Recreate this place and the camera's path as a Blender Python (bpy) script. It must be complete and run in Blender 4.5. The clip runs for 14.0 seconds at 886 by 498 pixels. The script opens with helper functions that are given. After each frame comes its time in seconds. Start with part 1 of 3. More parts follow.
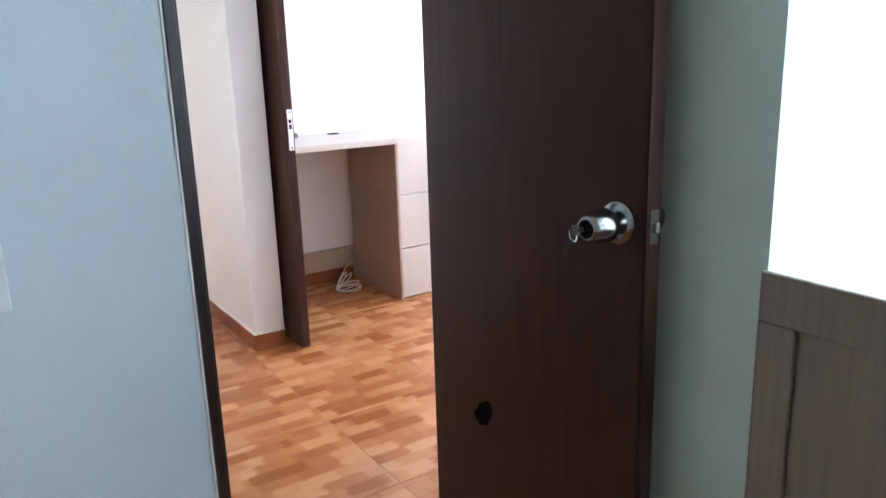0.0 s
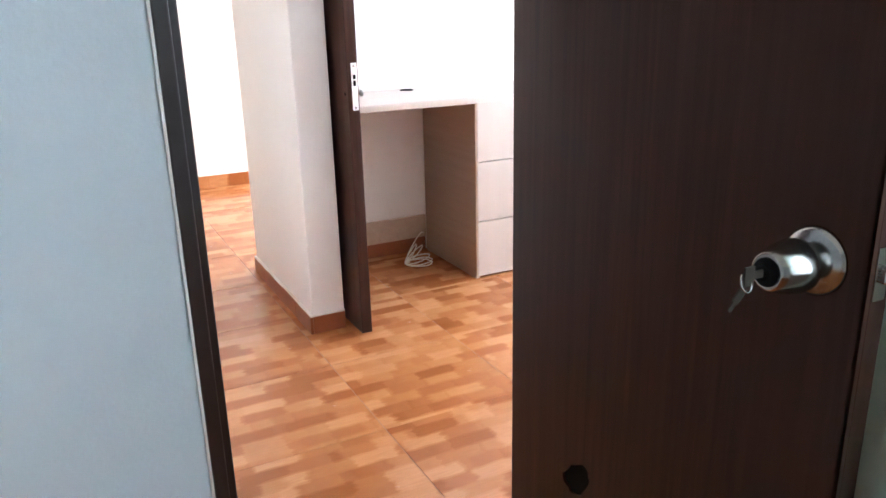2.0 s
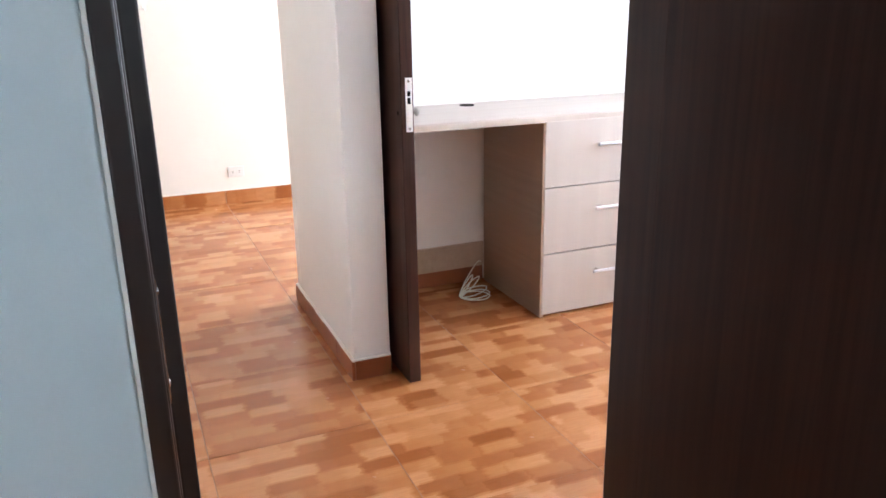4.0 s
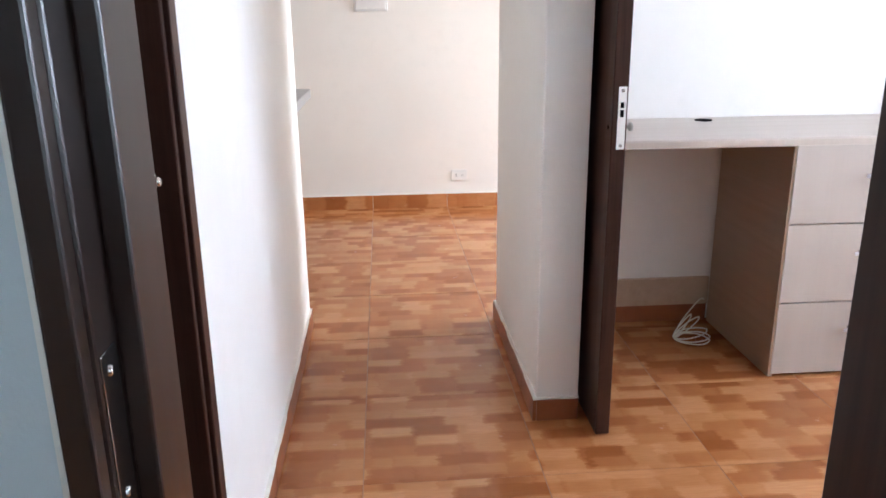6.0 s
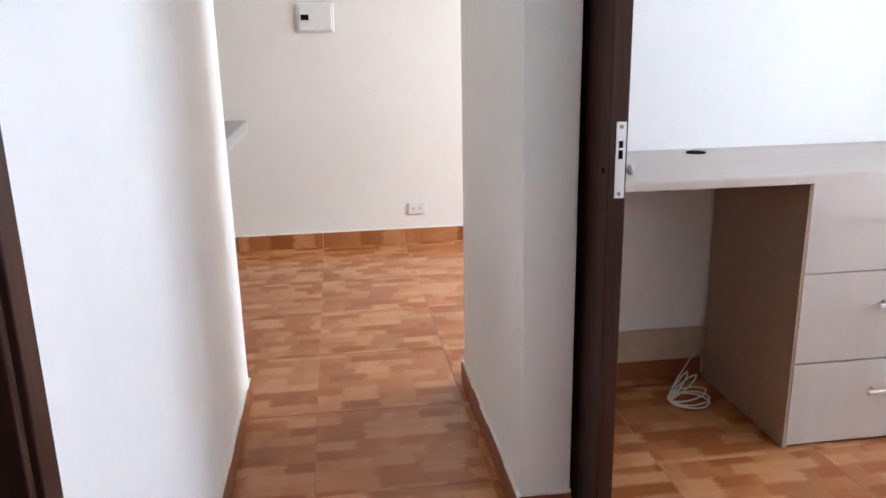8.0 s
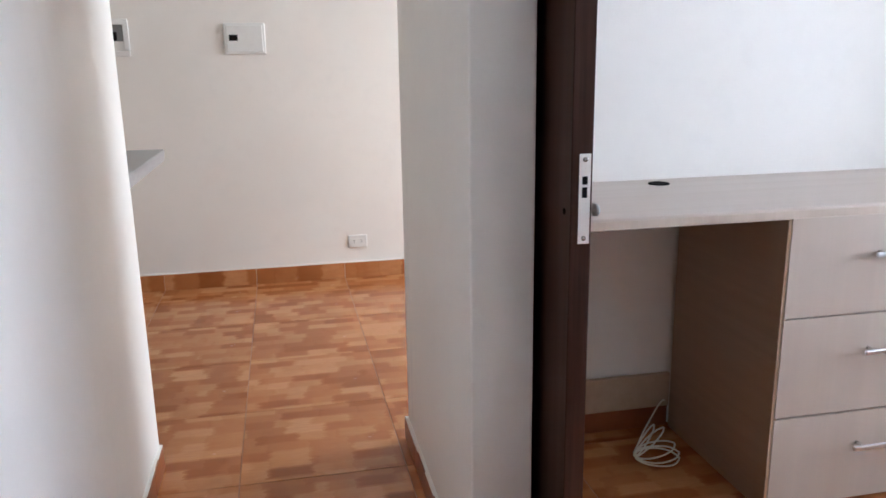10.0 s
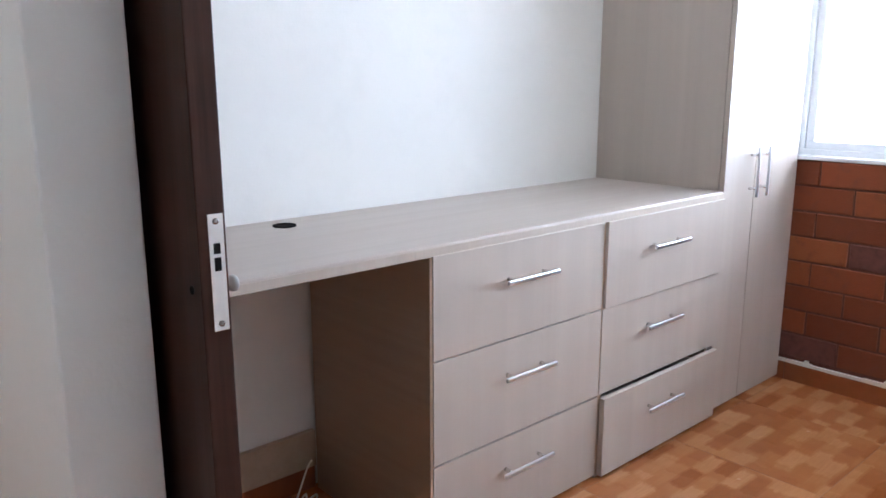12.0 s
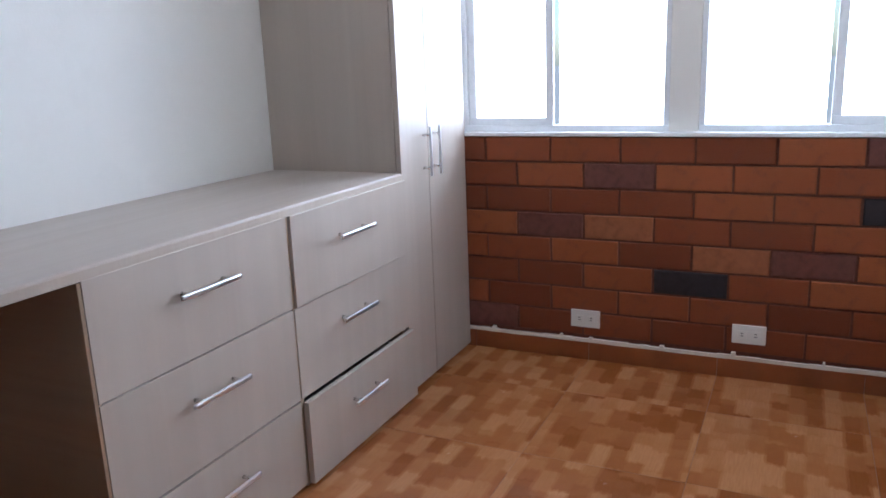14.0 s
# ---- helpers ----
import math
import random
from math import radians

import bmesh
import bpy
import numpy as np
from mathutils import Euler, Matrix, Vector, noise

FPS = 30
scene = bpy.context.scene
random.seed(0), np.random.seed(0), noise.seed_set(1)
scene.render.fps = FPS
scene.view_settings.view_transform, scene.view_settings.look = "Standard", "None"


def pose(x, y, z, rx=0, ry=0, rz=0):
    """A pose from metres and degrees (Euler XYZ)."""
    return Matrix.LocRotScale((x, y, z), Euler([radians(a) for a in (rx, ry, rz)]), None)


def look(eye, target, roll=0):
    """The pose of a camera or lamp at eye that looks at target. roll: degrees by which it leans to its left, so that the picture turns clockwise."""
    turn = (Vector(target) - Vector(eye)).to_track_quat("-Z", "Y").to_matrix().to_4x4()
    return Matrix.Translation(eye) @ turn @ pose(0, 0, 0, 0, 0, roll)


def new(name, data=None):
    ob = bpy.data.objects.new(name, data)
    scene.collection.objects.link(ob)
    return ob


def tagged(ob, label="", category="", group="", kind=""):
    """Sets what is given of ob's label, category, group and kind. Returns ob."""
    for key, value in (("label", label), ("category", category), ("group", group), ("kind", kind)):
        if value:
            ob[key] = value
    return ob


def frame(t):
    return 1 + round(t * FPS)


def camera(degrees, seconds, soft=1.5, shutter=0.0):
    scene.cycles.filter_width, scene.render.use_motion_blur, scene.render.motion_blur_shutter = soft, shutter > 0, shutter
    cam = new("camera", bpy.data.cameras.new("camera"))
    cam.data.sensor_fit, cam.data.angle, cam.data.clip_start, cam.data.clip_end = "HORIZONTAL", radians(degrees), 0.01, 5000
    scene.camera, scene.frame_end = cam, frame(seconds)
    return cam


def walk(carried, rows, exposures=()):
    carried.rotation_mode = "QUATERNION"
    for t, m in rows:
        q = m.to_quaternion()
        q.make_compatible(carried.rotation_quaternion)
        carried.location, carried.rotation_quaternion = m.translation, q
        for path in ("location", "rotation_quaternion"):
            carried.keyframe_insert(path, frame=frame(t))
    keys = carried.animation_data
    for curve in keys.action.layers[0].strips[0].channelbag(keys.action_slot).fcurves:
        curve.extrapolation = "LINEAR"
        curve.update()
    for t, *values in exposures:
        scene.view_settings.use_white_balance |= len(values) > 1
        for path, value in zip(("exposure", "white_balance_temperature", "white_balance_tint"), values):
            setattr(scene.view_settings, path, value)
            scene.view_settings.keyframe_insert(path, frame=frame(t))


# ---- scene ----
cam = camera(60.2, 14.0, soft=1.6)
PATH = [
    (0, (0.276, 0.296, 1.175), (1.333, 1.92, 0.681), -1.8),
    (0.5, (0.318, 0.376, 1.163), (1.368, 1.991, 0.626), -0.6),
    (1, (0.368, 0.52, 1.17), (1.453, 2.122, 0.663), -0.6),
    (1.5, (0.39, 0.593, 1.163), (1.487, 2.166, 0.596), -1.2),
    (2, (0.492, 0.656, 1.16), (1.355, 2.355, 0.554), -1.4),
    (4.5, (0.668, 1.074, 1.169), (1.329, 2.87, 0.588), -0.7),
    (5, (0.749, 1.145, 1.163), (1.181, 3.018, 0.61), -0.6),
    (5.5, (0.825, 1.187, 1.164), (1.071, 3.097, 0.623), -0.4),
    (6, (0.823, 1.213, 1.15), (0.968, 3.124, 0.576), -0.6),
    (6.5, (0.793, 1.348, 1.154), (0.989, 3.263, 0.612), -0.2),
    (7, (0.755, 1.47, 1.167), (1.113, 3.361, 0.623), 0.1),
    (7.5, (0.766, 1.506, 1.152), (1.099, 3.4, 0.601), 0.6),
    (8, (0.85, 1.621, 1.152), (1.11, 3.533, 0.625), -1.1),
    (8.2, (0.881, 1.643, 1.151), (1.14, 3.565, 0.664), -1.0),
    (10.5, (0.942, 1.985, 1.137), (1.481, 3.856, 0.68), -0.9),
    (11, (1.035, 2.072, 1.147), (1.79, 3.885, 0.769), -1.0),
    (11.5, (1.036, 2.101, 1.144), (1.949, 3.835, 0.743), -0.6),
    (12, (0.993, 2.19, 1.152), (2.295, 3.646, 0.726), -0.1),
    (12.5, (0.942, 2.23, 1.146), (2.457, 3.447, 0.672), 0.6),
    (13, (0.951, 2.246, 1.14), (2.553, 3.329, 0.629), 0.6),
    (13.5, (1.041, 2.249, 1.134), (2.74, 3.186, 0.647), -1.2),
    (14, (1.13, 2.242, 1.135), (2.888, 3.076, 0.672), -2.2),
]
EXPOSURES = [(0, 1.68, 5500, 5), (1, 1.80, 5650, 5), (2, 1.80, 5850, 7), (4.5, 1.35, 5850, 6), (6, 1.04, 5700, 5), (7, 0.88, 5600, 4), (8, 0.82, 5650, 4), (10.5, 0.52, 5700, 5), (11.5, 0.55, 5550, 3), (12, 0.60, 5450, 3), (13, 0.25, 5450, 4), (14, 0.03, 5400, 4)]
walk(cam, [(t, look(eye, target, roll)) for t, eye, target, roll in PATH], EXPOSURES)

# ---- light ----
SUN_ELEV, SUN_AZ = radians(52), radians(230)
world = bpy.data.worlds.new("sky")
scene.world = world
world.use_nodes = True
wn = world.node_tree
sky = wn.nodes.new("ShaderNodeTexSky")
sky.sky_type = "NISHITA"
sky.sun_disc = False
sky.sun_elevation, sky.sun_rotation = SUN_ELEV, SUN_AZ
wn.links.new(sky.outputs[0], wn.nodes["Background"].inputs[0])
wn.nodes["Background"].inputs[1].default_value = 0.15


def lamp_area(name, place, target, w, h, watts, color):
    data = bpy.data.lights.new(name, "AREA")
    data.shape, data.size, data.size_y, data.energy, data.color = "RECTANGLE", w, h, watts, color
    ob = new(name, data)
    ob.matrix_world = look(place, target)
    return ob


sun = bpy.data.lights.new("sun", "SUN")
sun.energy, sun.angle, sun.color = 3.0, radians(0.6), (1.0, 0.95, 0.88)
new("sun", sun).matrix_world = look((0, 0, 10), (6.0, 5.0, 0))

lamp_area("window_light_bedroom", (4.50, 2.60, 1.15), (0, 2.50, 1.75), 2.30, 0.90, 80, (0.85, 0.875, 1.0))
lamp_area("window_light_living", (5.37, 4.95, 1.45), (0, 4.70, -0.2), 1.5, 1.2, 140, (0.90, 0.93, 1.0))


# ---- materials ----
def material(name, color=(0.8, 0.8, 0.8), rough=0.5, metal=0.0):
    m = bpy.data.materials.new(name)
    m.use_nodes = True
    b = m.node_tree.nodes["Principled BSDF"]
    b.inputs["Base Color"].default_value = (*color, 1)
    b.inputs["Roughness"].default_value = rough
    b.inputs["Metallic"].default_value = metal
    return m, m.node_tree, b


def node(nt, kind, **values):
    n = nt.nodes.new(kind)
    for k, v in values.items():
        n.inputs[k.replace("_", " ")].default_value = v
    return n


def coords(nt, scale=(1, 1, 1), what="Object", turn=(0, 0, 0)):
    tc = nt.nodes.new("ShaderNodeTexCoord")
    mp = nt.nodes.new("ShaderNodeMapping")
    mp.inputs["Scale"].default_value = scale
    mp.inputs["Rotation"].default_value = turn
    nt.links.new(tc.outputs[what], mp.inputs[0])
    return mp


def ramp(nt, source, stops):
    r = nt.nodes.new("ShaderNodeValToRGB")
    e = r.color_ramp.elements
    while len(e) < len(stops):
        e.new(0.5)
    for el, (p, c) in zip(e, stops):
        el.position, el.color = p, (*c, 1)
    nt.links.new(source, r.inputs[0])
    return r


def blend(nt, a, b, fac, mode="MIX"):
    m = nt.nodes.new("ShaderNodeMix")
    m.data_type, m.blend_type = "RGBA", mode
    for sock, v in ((m.inputs[6], a), (m.inputs[7], b)):
        if isinstance(v, tuple):
            sock.default_value = (*v, 1)
        else:
            nt.links.new(v, sock)
    if isinstance(fac, float):
        m.inputs[0].default_value = fac
    else:
        nt.links.new(fac, m.inputs[0])
    return m.outputs[2]


def relief(nt, b, height, strength, distance=0.002):
    bump = nt.nodes.new("ShaderNodeBump")
    bump.inputs["Strength"].default_value = strength
    bump.inputs["Distance"].default_value = distance
    nt.links.new(height, bump.inputs["Height"])
    nt.links.new(bump.outputs[0], b.inputs["Normal"])


def noise_node(nt, vec, scale, detail=4.0, rough=0.55):
    n = node(nt, "ShaderNodeTexNoise", Scale=scale, Detail=detail, Roughness=rough)
    nt.links.new(vec.outputs[0], n.inputs["Vector"])
    return n


def plaster(name, color, dirt=0.06):
    m, nt, b = material(name, color, 0.62)
    c = coords(nt)
    big, mid, fine = noise_node(nt, c, 1.7, 5), noise_node(nt, c, 14, 4), noise_node(nt, c, 130, 5)
    dark = tuple(v * (1 - dirt * 2) for v in color)
    base = blend(nt, color, dark, ramp(nt, big.outputs[0], [(0.45, (0, 0, 0)), (0.8, (1, 1, 1))]).outputs[0])
    nt.links.new(blend(nt, base, tuple(v * (1 - dirt) for v in color), ramp(nt, mid.outputs[0], [(0.5, (0, 0, 0)), (0.75, (1, 1, 1))]).outputs[0]), b.inputs["Base Color"])
    h = nt.nodes.new("ShaderNodeMath")
    h.operation = "ADD"
    nt.links.new(mid.outputs[0], h.inputs[0])
    nt.links.new(fine.outputs[0], h.inputs[1])
    relief(nt, b, h.outputs[0], 0.22, 0.002)
    return m


M_WHITE = plaster("white_wall_paint", (0.86, 0.83, 0.775), 0.03)
M_COOL = plaster("grey_green_wall_paint", (0.62, 0.67, 0.69), 0.04)
M_GREEN = plaster("pale_green_wall_paint", (0.60, 0.70, 0.58), 0.04)
M_CEIL = plaster("ceiling_paint", (0.83, 0.79, 0.71), 0.03)


def wood(name, light, dark, rough, along="Z", grain=1.0, gloss=0.5):
    """Fine straight grain, long in one direction."""
    m, nt, b = material(name, light, rough)
    s = {"X": (1.2, 38, 38), "Y": (38, 1.2, 38), "Z": (38, 38, 1.2)}[along]
    c = coords(nt, s)
    broad = coords(nt, tuple(v * 0.22 for v in s))
    n1, n2 = noise_node(nt, c, 2.2 * grain, 6, 0.62), noise_node(nt, broad, 1.6, 3)
    base = blend(nt, light, dark, ramp(nt, n1.outputs[0], [(0.34, (0, 0, 0)), (0.68, (1, 1, 1))]).outputs[0])
    mid = tuple((p + q) / 2 for p, q in zip(light, dark))
    nt.links.new(blend(nt, base, mid, ramp(nt, n2.outputs[0], [(0.4, (0, 0, 0)), (0.7, (0.75, 0.75, 0.75))]).outputs[0]), b.inputs["Base Color"])
    r = ramp(nt, n2.outputs[0], [(0.3, (rough - 0.05,) * 3), (0.8, (rough + 0.1,) * 3)])
    nt.links.new(r.outputs[0], b.inputs["Roughness"])
    b.inputs["Specular IOR Level"].default_value = gloss
    relief(nt, b, n1.outputs[0], 0.05, 0.0008)
    return m


M_DARKWOOD = wood("dark_brown_wood", (0.066, 0.0275, 0.0180), (0.034, 0.0145, 0.0102), 0.38, gloss=0.17)
M_LAM_V = wood("greige_laminate", (0.56, 0.484, 0.413), (0.495, 0.425, 0.360), 0.42, grain=0.15)
# same greige laminate, with the floor's warm bounce and kneehole shade in its colour
M_LAM_SIDE = wood("bounce_tinted_laminate", (0.54, 0.395, 0.280), (0.46, 0.325, 0.220), 0.45, "Y", grain=0.3)
# the door's brown wood, darkened to put the front faces' shade into its colour
M_JAMB = wood("shade_darkened_jamb_wood", (0.021, 0.0092, 0.0066), (0.013, 0.0062, 0.0047), 0.32, gloss=0.75)
M_LAM_H = wood("greige_laminate_top", (0.565, 0.48, 0.42), (0.515, 0.437, 0.38), 0.36, "X", grain=0.6)
M_LAM_EDGE = wood("beige_edge_band", (0.58, 0.49, 0.405), (0.53, 0.445, 0.365), 0.45)
M_PANEL = wood("tan_wood_panel", (0.28, 0.225, 0.165), (0.21, 0.165, 0.120), 0.45)


def rough_plain(name, color, rough, var=0.2, scale=60, bump=0.2, metal=0.0):
    m, nt, b = material(name, color, rough, metal)
    n = noise_node(nt, coords(nt), scale, 5)
    nt.links.new(blend(nt, color, tuple(v * (1 - var) for v in color), ramp(nt, n.outputs[0], [(0.4, (0, 0, 0)), (0.75, (1, 1, 1))]).outputs[0]), b.inputs["Base Color"])
    relief(nt, b, n.outputs[0], bump, 0.001)
    return m


def tile_material(name, light, mid, dark, along="x"):
    """Glazed orange-brown tile printed with short, soft-edged parquet strips in rows."""
    m, nt, b = material(name, mid, 0.4)
    tc = nt.nodes.new("ShaderNodeTexCoord")
    info = nt.nodes.new("ShaderNodeObjectInfo")
    sep = nt.nodes.new("ShaderNodeSeparateXYZ")
    nt.links.new(tc.outputs["Object"], sep.inputs[0])

    def calc(op, a, k):
        n = nt.nodes.new("ShaderNodeMath")
        n.operation = op
        nt.links.new(a, n.inputs[0])
        if isinstance(k, float):
            n.inputs[1].default_value = k
        else:
            nt.links.new(k, n.inputs[1])
        return n.outputs[0]

    def white(*parts):
        line = nt.nodes.new("ShaderNodeCombineXYZ")
        for socket, source in zip(line.inputs, parts):
            nt.links.new(source, socket)
        n = nt.nodes.new("ShaderNodeTexWhiteNoise")
        n.noise_dimensions = "3D"
        nt.links.new(line.outputs[0], n.inputs["Vector"])
        return n.outputs["Value"]

    def strips(height, length, seed, dx=0.0, dy=0.0):
        """Random tone for each strip of staggered rows, with brushed, uneven edges."""
        ragged = noise_node(nt, coords(nt, (14, 30, 40)), 1.0, 2)
        fringe = noise_node(nt, coords(nt, (14, 60, 40)), 1.0, 3)
        own = calc("ADD", calc("MULTIPLY", info.outputs["Random"], 91.0), seed)
        y = calc("ADD", calc("ADD", sep.outputs[1], calc("MULTIPLY", ragged.outputs[0], 0.014)), dy)
        row = calc("FLOOR", calc("DIVIDE", y, height), 0.0)
        shift = white(row, own, own)
        x = calc("ADD", calc("ADD", sep.outputs[0], calc("MULTIPLY", fringe.outputs[0], 0.044)), dx)
        along = calc("ADD", calc("DIVIDE", x, length), shift)
        return white(calc("FLOOR", along, 0.0), row, own), calc("FRACT", along, 0.0)

    def softened(height, length, seed):
        """The mean of neighbouring readings, which blurs the printed edges."""
        total = None
        for dx, dy in ((-0.007, -0.005), (-0.0025, 0.003), (0.0025, -0.0025), (0.007, 0.005)):
            value, run = strips(height, length, seed, dx, dy)
            total = value if total is None else calc("ADD", total, value)
        return calc("MULTIPLY", total, 0.25), run

    first, run = softened(0.0527, 0.125, 3.1)
    second = softened(0.0527, 0.190, 17.7)[0]
    tone = blend(nt, first, second, 0.32)
    tone = blend(nt, tone, run, 0.10)
    cloud = noise_node(nt, coords(nt, (1, 1, 1)), 16, 3)
    tone = blend(nt, tone, cloud.outputs[0], 0.16)
    col = ramp(nt, tone, [(0.25, dark), (0.48, mid), (0.74, light)])
    grain = noise_node(nt, coords(nt, (16, 160, 40)), 1.0, 4, 0.6)
    c2 = blend(nt, col.outputs[0], tuple(v * 0.8 for v in mid), ramp(nt, grain.outputs[0], [(0.35, (0, 0, 0)), (0.8, (0.4, 0.4, 0.4))]).outputs[0])
    nt.links.new(c2, b.inputs["Base Color"])
    smudge = noise_node(nt, coords(nt, (1, 1, 1)), 9, 4)
    nt.links.new(ramp(nt, smudge.outputs[0], [(0.3, (0.17,) * 3), (0.75, (0.28,) * 3)]).outputs[0], b.inputs["Roughness"])
    b.inputs["Specular IOR Level"].default_value = 0.3
    relief(nt, b, smudge.outputs[0], 0.05, 0.001)
    return m


M_TILE = tile_material("parquet_print_tile", (0.560, 0.260, 0.110), (0.420, 0.158, 0.052), (0.290, 0.090, 0.025))
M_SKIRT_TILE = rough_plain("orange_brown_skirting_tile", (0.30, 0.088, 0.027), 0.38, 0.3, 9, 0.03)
M_GROUT = plaster("tan_grout", (0.33, 0.150, 0.070), 0.1)
M_CAULK = plaster("white_caulk", (0.84, 0.80, 0.74), 0.06)


def brick_material():
    m, nt, b = material("fired_clay_brick", (0.4, 0.15, 0.08), 0.72)
    info = nt.nodes.new("ShaderNodeObjectInfo")
    body = ramp(nt, info.outputs["Random"], [(0.0, (0.19, 0.053, 0.024)), (0.3, (0.25, 0.069, 0.029)), (0.65, (0.29, 0.084, 0.034)), (1.0, (0.34, 0.105, 0.040))])
    c = coords(nt)
    n1, n2 = noise_node(nt, c, 26, 6, 0.65), noise_node(nt, c, 190, 4)
    col = blend(nt, body.outputs[0], (0.17, 0.06, 0.04), ramp(nt, n1.outputs[0], [(0.5, (0, 0, 0)), (0.85, (0.75, 0.75, 0.75))]).outputs[0])
    nt.links.new(col, b.inputs["Base Color"])
    h = nt.nodes.new("ShaderNodeMath")
    nt.links.new(n1.outputs[0], h.inputs[0])
    nt.links.new(n2.outputs[0], h.inputs[1])
    relief(nt, b, h.outputs[0], 0.45, 0.003)
    b.inputs["Specular IOR Level"].default_value = 0.2
    return m


M_BRICK = brick_material()
M_BRICK_DARK = rough_plain("overburnt_brick", (0.026, 0.019, 0.026), 0.7, 0.4, 40, 0.5)
M_BRICK_PURPLE = rough_plain("purple_brown_brick", (0.165, 0.055, 0.042), 0.75, 0.35, 40, 0.5)
M_BRICK_ORANGE = rough_plain("orange_brick", (0.36, 0.122, 0.047), 0.72, 0.3, 40, 0.5)
M_MORTAR = rough_plain("dark_mortar", (0.15, 0.055, 0.036), 0.9, 0.4, 90, 0.6)
M_STEEL = rough_plain("brushed_steel", (0.37, 0.355, 0.34), 0.19, 0.12, 300, 0.05, 1.0)
M_CHROME = material("chrome", (0.80, 0.80, 0.80), 0.14, 1.0)[0]
M_SATIN = rough_plain("satin_chrome", (0.86, 0.87, 0.89), 0.30, 0.05, 300, 0.03, 1.0)
M_BRASS = rough_plain("worn_key_metal", (0.055, 0.048, 0.038), 0.5, 0.2, 200, 0.1, 1.0)
M_PLASTIC = rough_plain("white_plastic", (0.80, 0.80, 0.77), 0.35, 0.04, 30, 0.03)
M_CLEAR = rough_plain("greyish_translucent_plastic", (0.50, 0.49, 0.46), 0.3, 0.1, 60, 0.05)
M_BLACK, _kt, _kb = material("matt_black", (0.008, 0.007, 0.007), 0.9)
_kb.inputs["Specular IOR Level"].default_value = 0.1
M_ALU = rough_plain("white_painted_aluminium", (0.84, 0.85, 0.87), 0.4, 0.06, 40, 0.04)
M_STONE = rough_plain("grey_granite", (0.30, 0.30, 0.30), 0.3, 0.35, 140, 0.05)
M_CABLE = rough_plain("cream_cable_sheath", (0.78, 0.71, 0.58), 0.45, 0.1, 60, 0.05)
M_GROUND = rough_plain("concrete_ground", (0.42, 0.41, 0.39), 0.85, 0.2, 6, 0.2)
M_GLOW = bpy.data.materials.new("daylight_haze")
M_GLOW.use_nodes = True
M_GLOW.node_tree.nodes.clear()
_em = M_GLOW.node_tree.nodes.new("ShaderNodeEmission")
_em.inputs[0].default_value, _em.inputs[1].default_value = (0.84, 0.92, 1.0, 1), 3.6
_ou = M_GLOW.node_tree.nodes.new("ShaderNodeOutputMaterial")
M_GLOW.node_tree.links.new(_em.outputs[0], _ou.inputs[0])
M_GLASS, _gt, _gb = material("window_glass", (1, 1, 1), 0.0)
_gb.inputs["Transmission Weight"].default_value = 1.0
_gb.inputs["IOR"].default_value = 1.45


# ---- mesh helpers ----
def box(bm, x0, x1, y0, y1, z0, z1, bevel=0.0):
    """Adds a box, with small rounded edges if wanted."""
    geo = bmesh.ops.create_cube(bm, size=1.0)
    m = Matrix.LocRotScale(((x0 + x1) / 2, (y0 + y1) / 2, (z0 + z1) / 2), None, (x1 - x0, y1 - y0, z1 - z0))
    bmesh.ops.transform(bm, matrix=m, verts=geo["verts"])
    if bevel:
        edges = {e for v in geo["verts"] for e in v.link_edges}
        bmesh.ops.bevel(bm, geom=list(edges), offset=bevel, segments=2, profile=0.5, affect="EDGES")
    return bm


def boxes(*specs, bevel=0.0):
    bm = bmesh.new()
    for s in specs:
        box(bm, *s, bevel=bevel)
    return bm


def lathe(profile, axis, place, segments=32):
    """A turned shape: (radius, along) pairs round an axis."""
    bm = bmesh.new()
    rings = []
    for r, a in profile:
        rings.append([bm.verts.new((r * math.cos(2 * math.pi * i / segments), r * math.sin(2 * math.pi * i / segments), a)) for i in range(segments)])
    for p, q in zip(rings, rings[1:]):
        for i in range(segments):
            bm.faces.new((p[i], p[(i + 1) % segments], q[(i + 1) % segments], q[i]))
    bm.faces.new(list(reversed(rings[0])))
    bm.faces.new(rings[-1])
    turn = Vector((0, 0, 1)).rotation_difference(Vector(axis)).to_matrix().to_4x4()
    bmesh.ops.transform(bm, matrix=Matrix.Translation(place) @ turn, verts=bm.verts)
    bmesh.ops.recalc_face_normals(bm, faces=bm.faces)
    for f in bm.faces:
        f.smooth = len(f.verts) == 4
    return bm


def finish(bm, name, mat):
    me = bpy.data.meshes.new(name)
    bm.to_mesh(me)
    bm.free()
    for m in (mat if isinstance(mat, (list, tuple)) else [mat]):
        me.materials.append(m)
    return me


def part(name, bm, mat, parent, label=""):
    ob = new(name, finish(bm, name, mat))
    ob.parent = parent
    return tagged(ob, label)


def thing(name, label, category, group="", place=(0, 0, 0)):
    ob = new(name)
    ob.empty_display_size = 0.05
    ob.location = place
    return tagged(ob, label, category, group)


def structure(name, bm, mat, label="", category=""):
    return tagged(new(name, finish(bm, name, mat)), label, category, "", "structure")


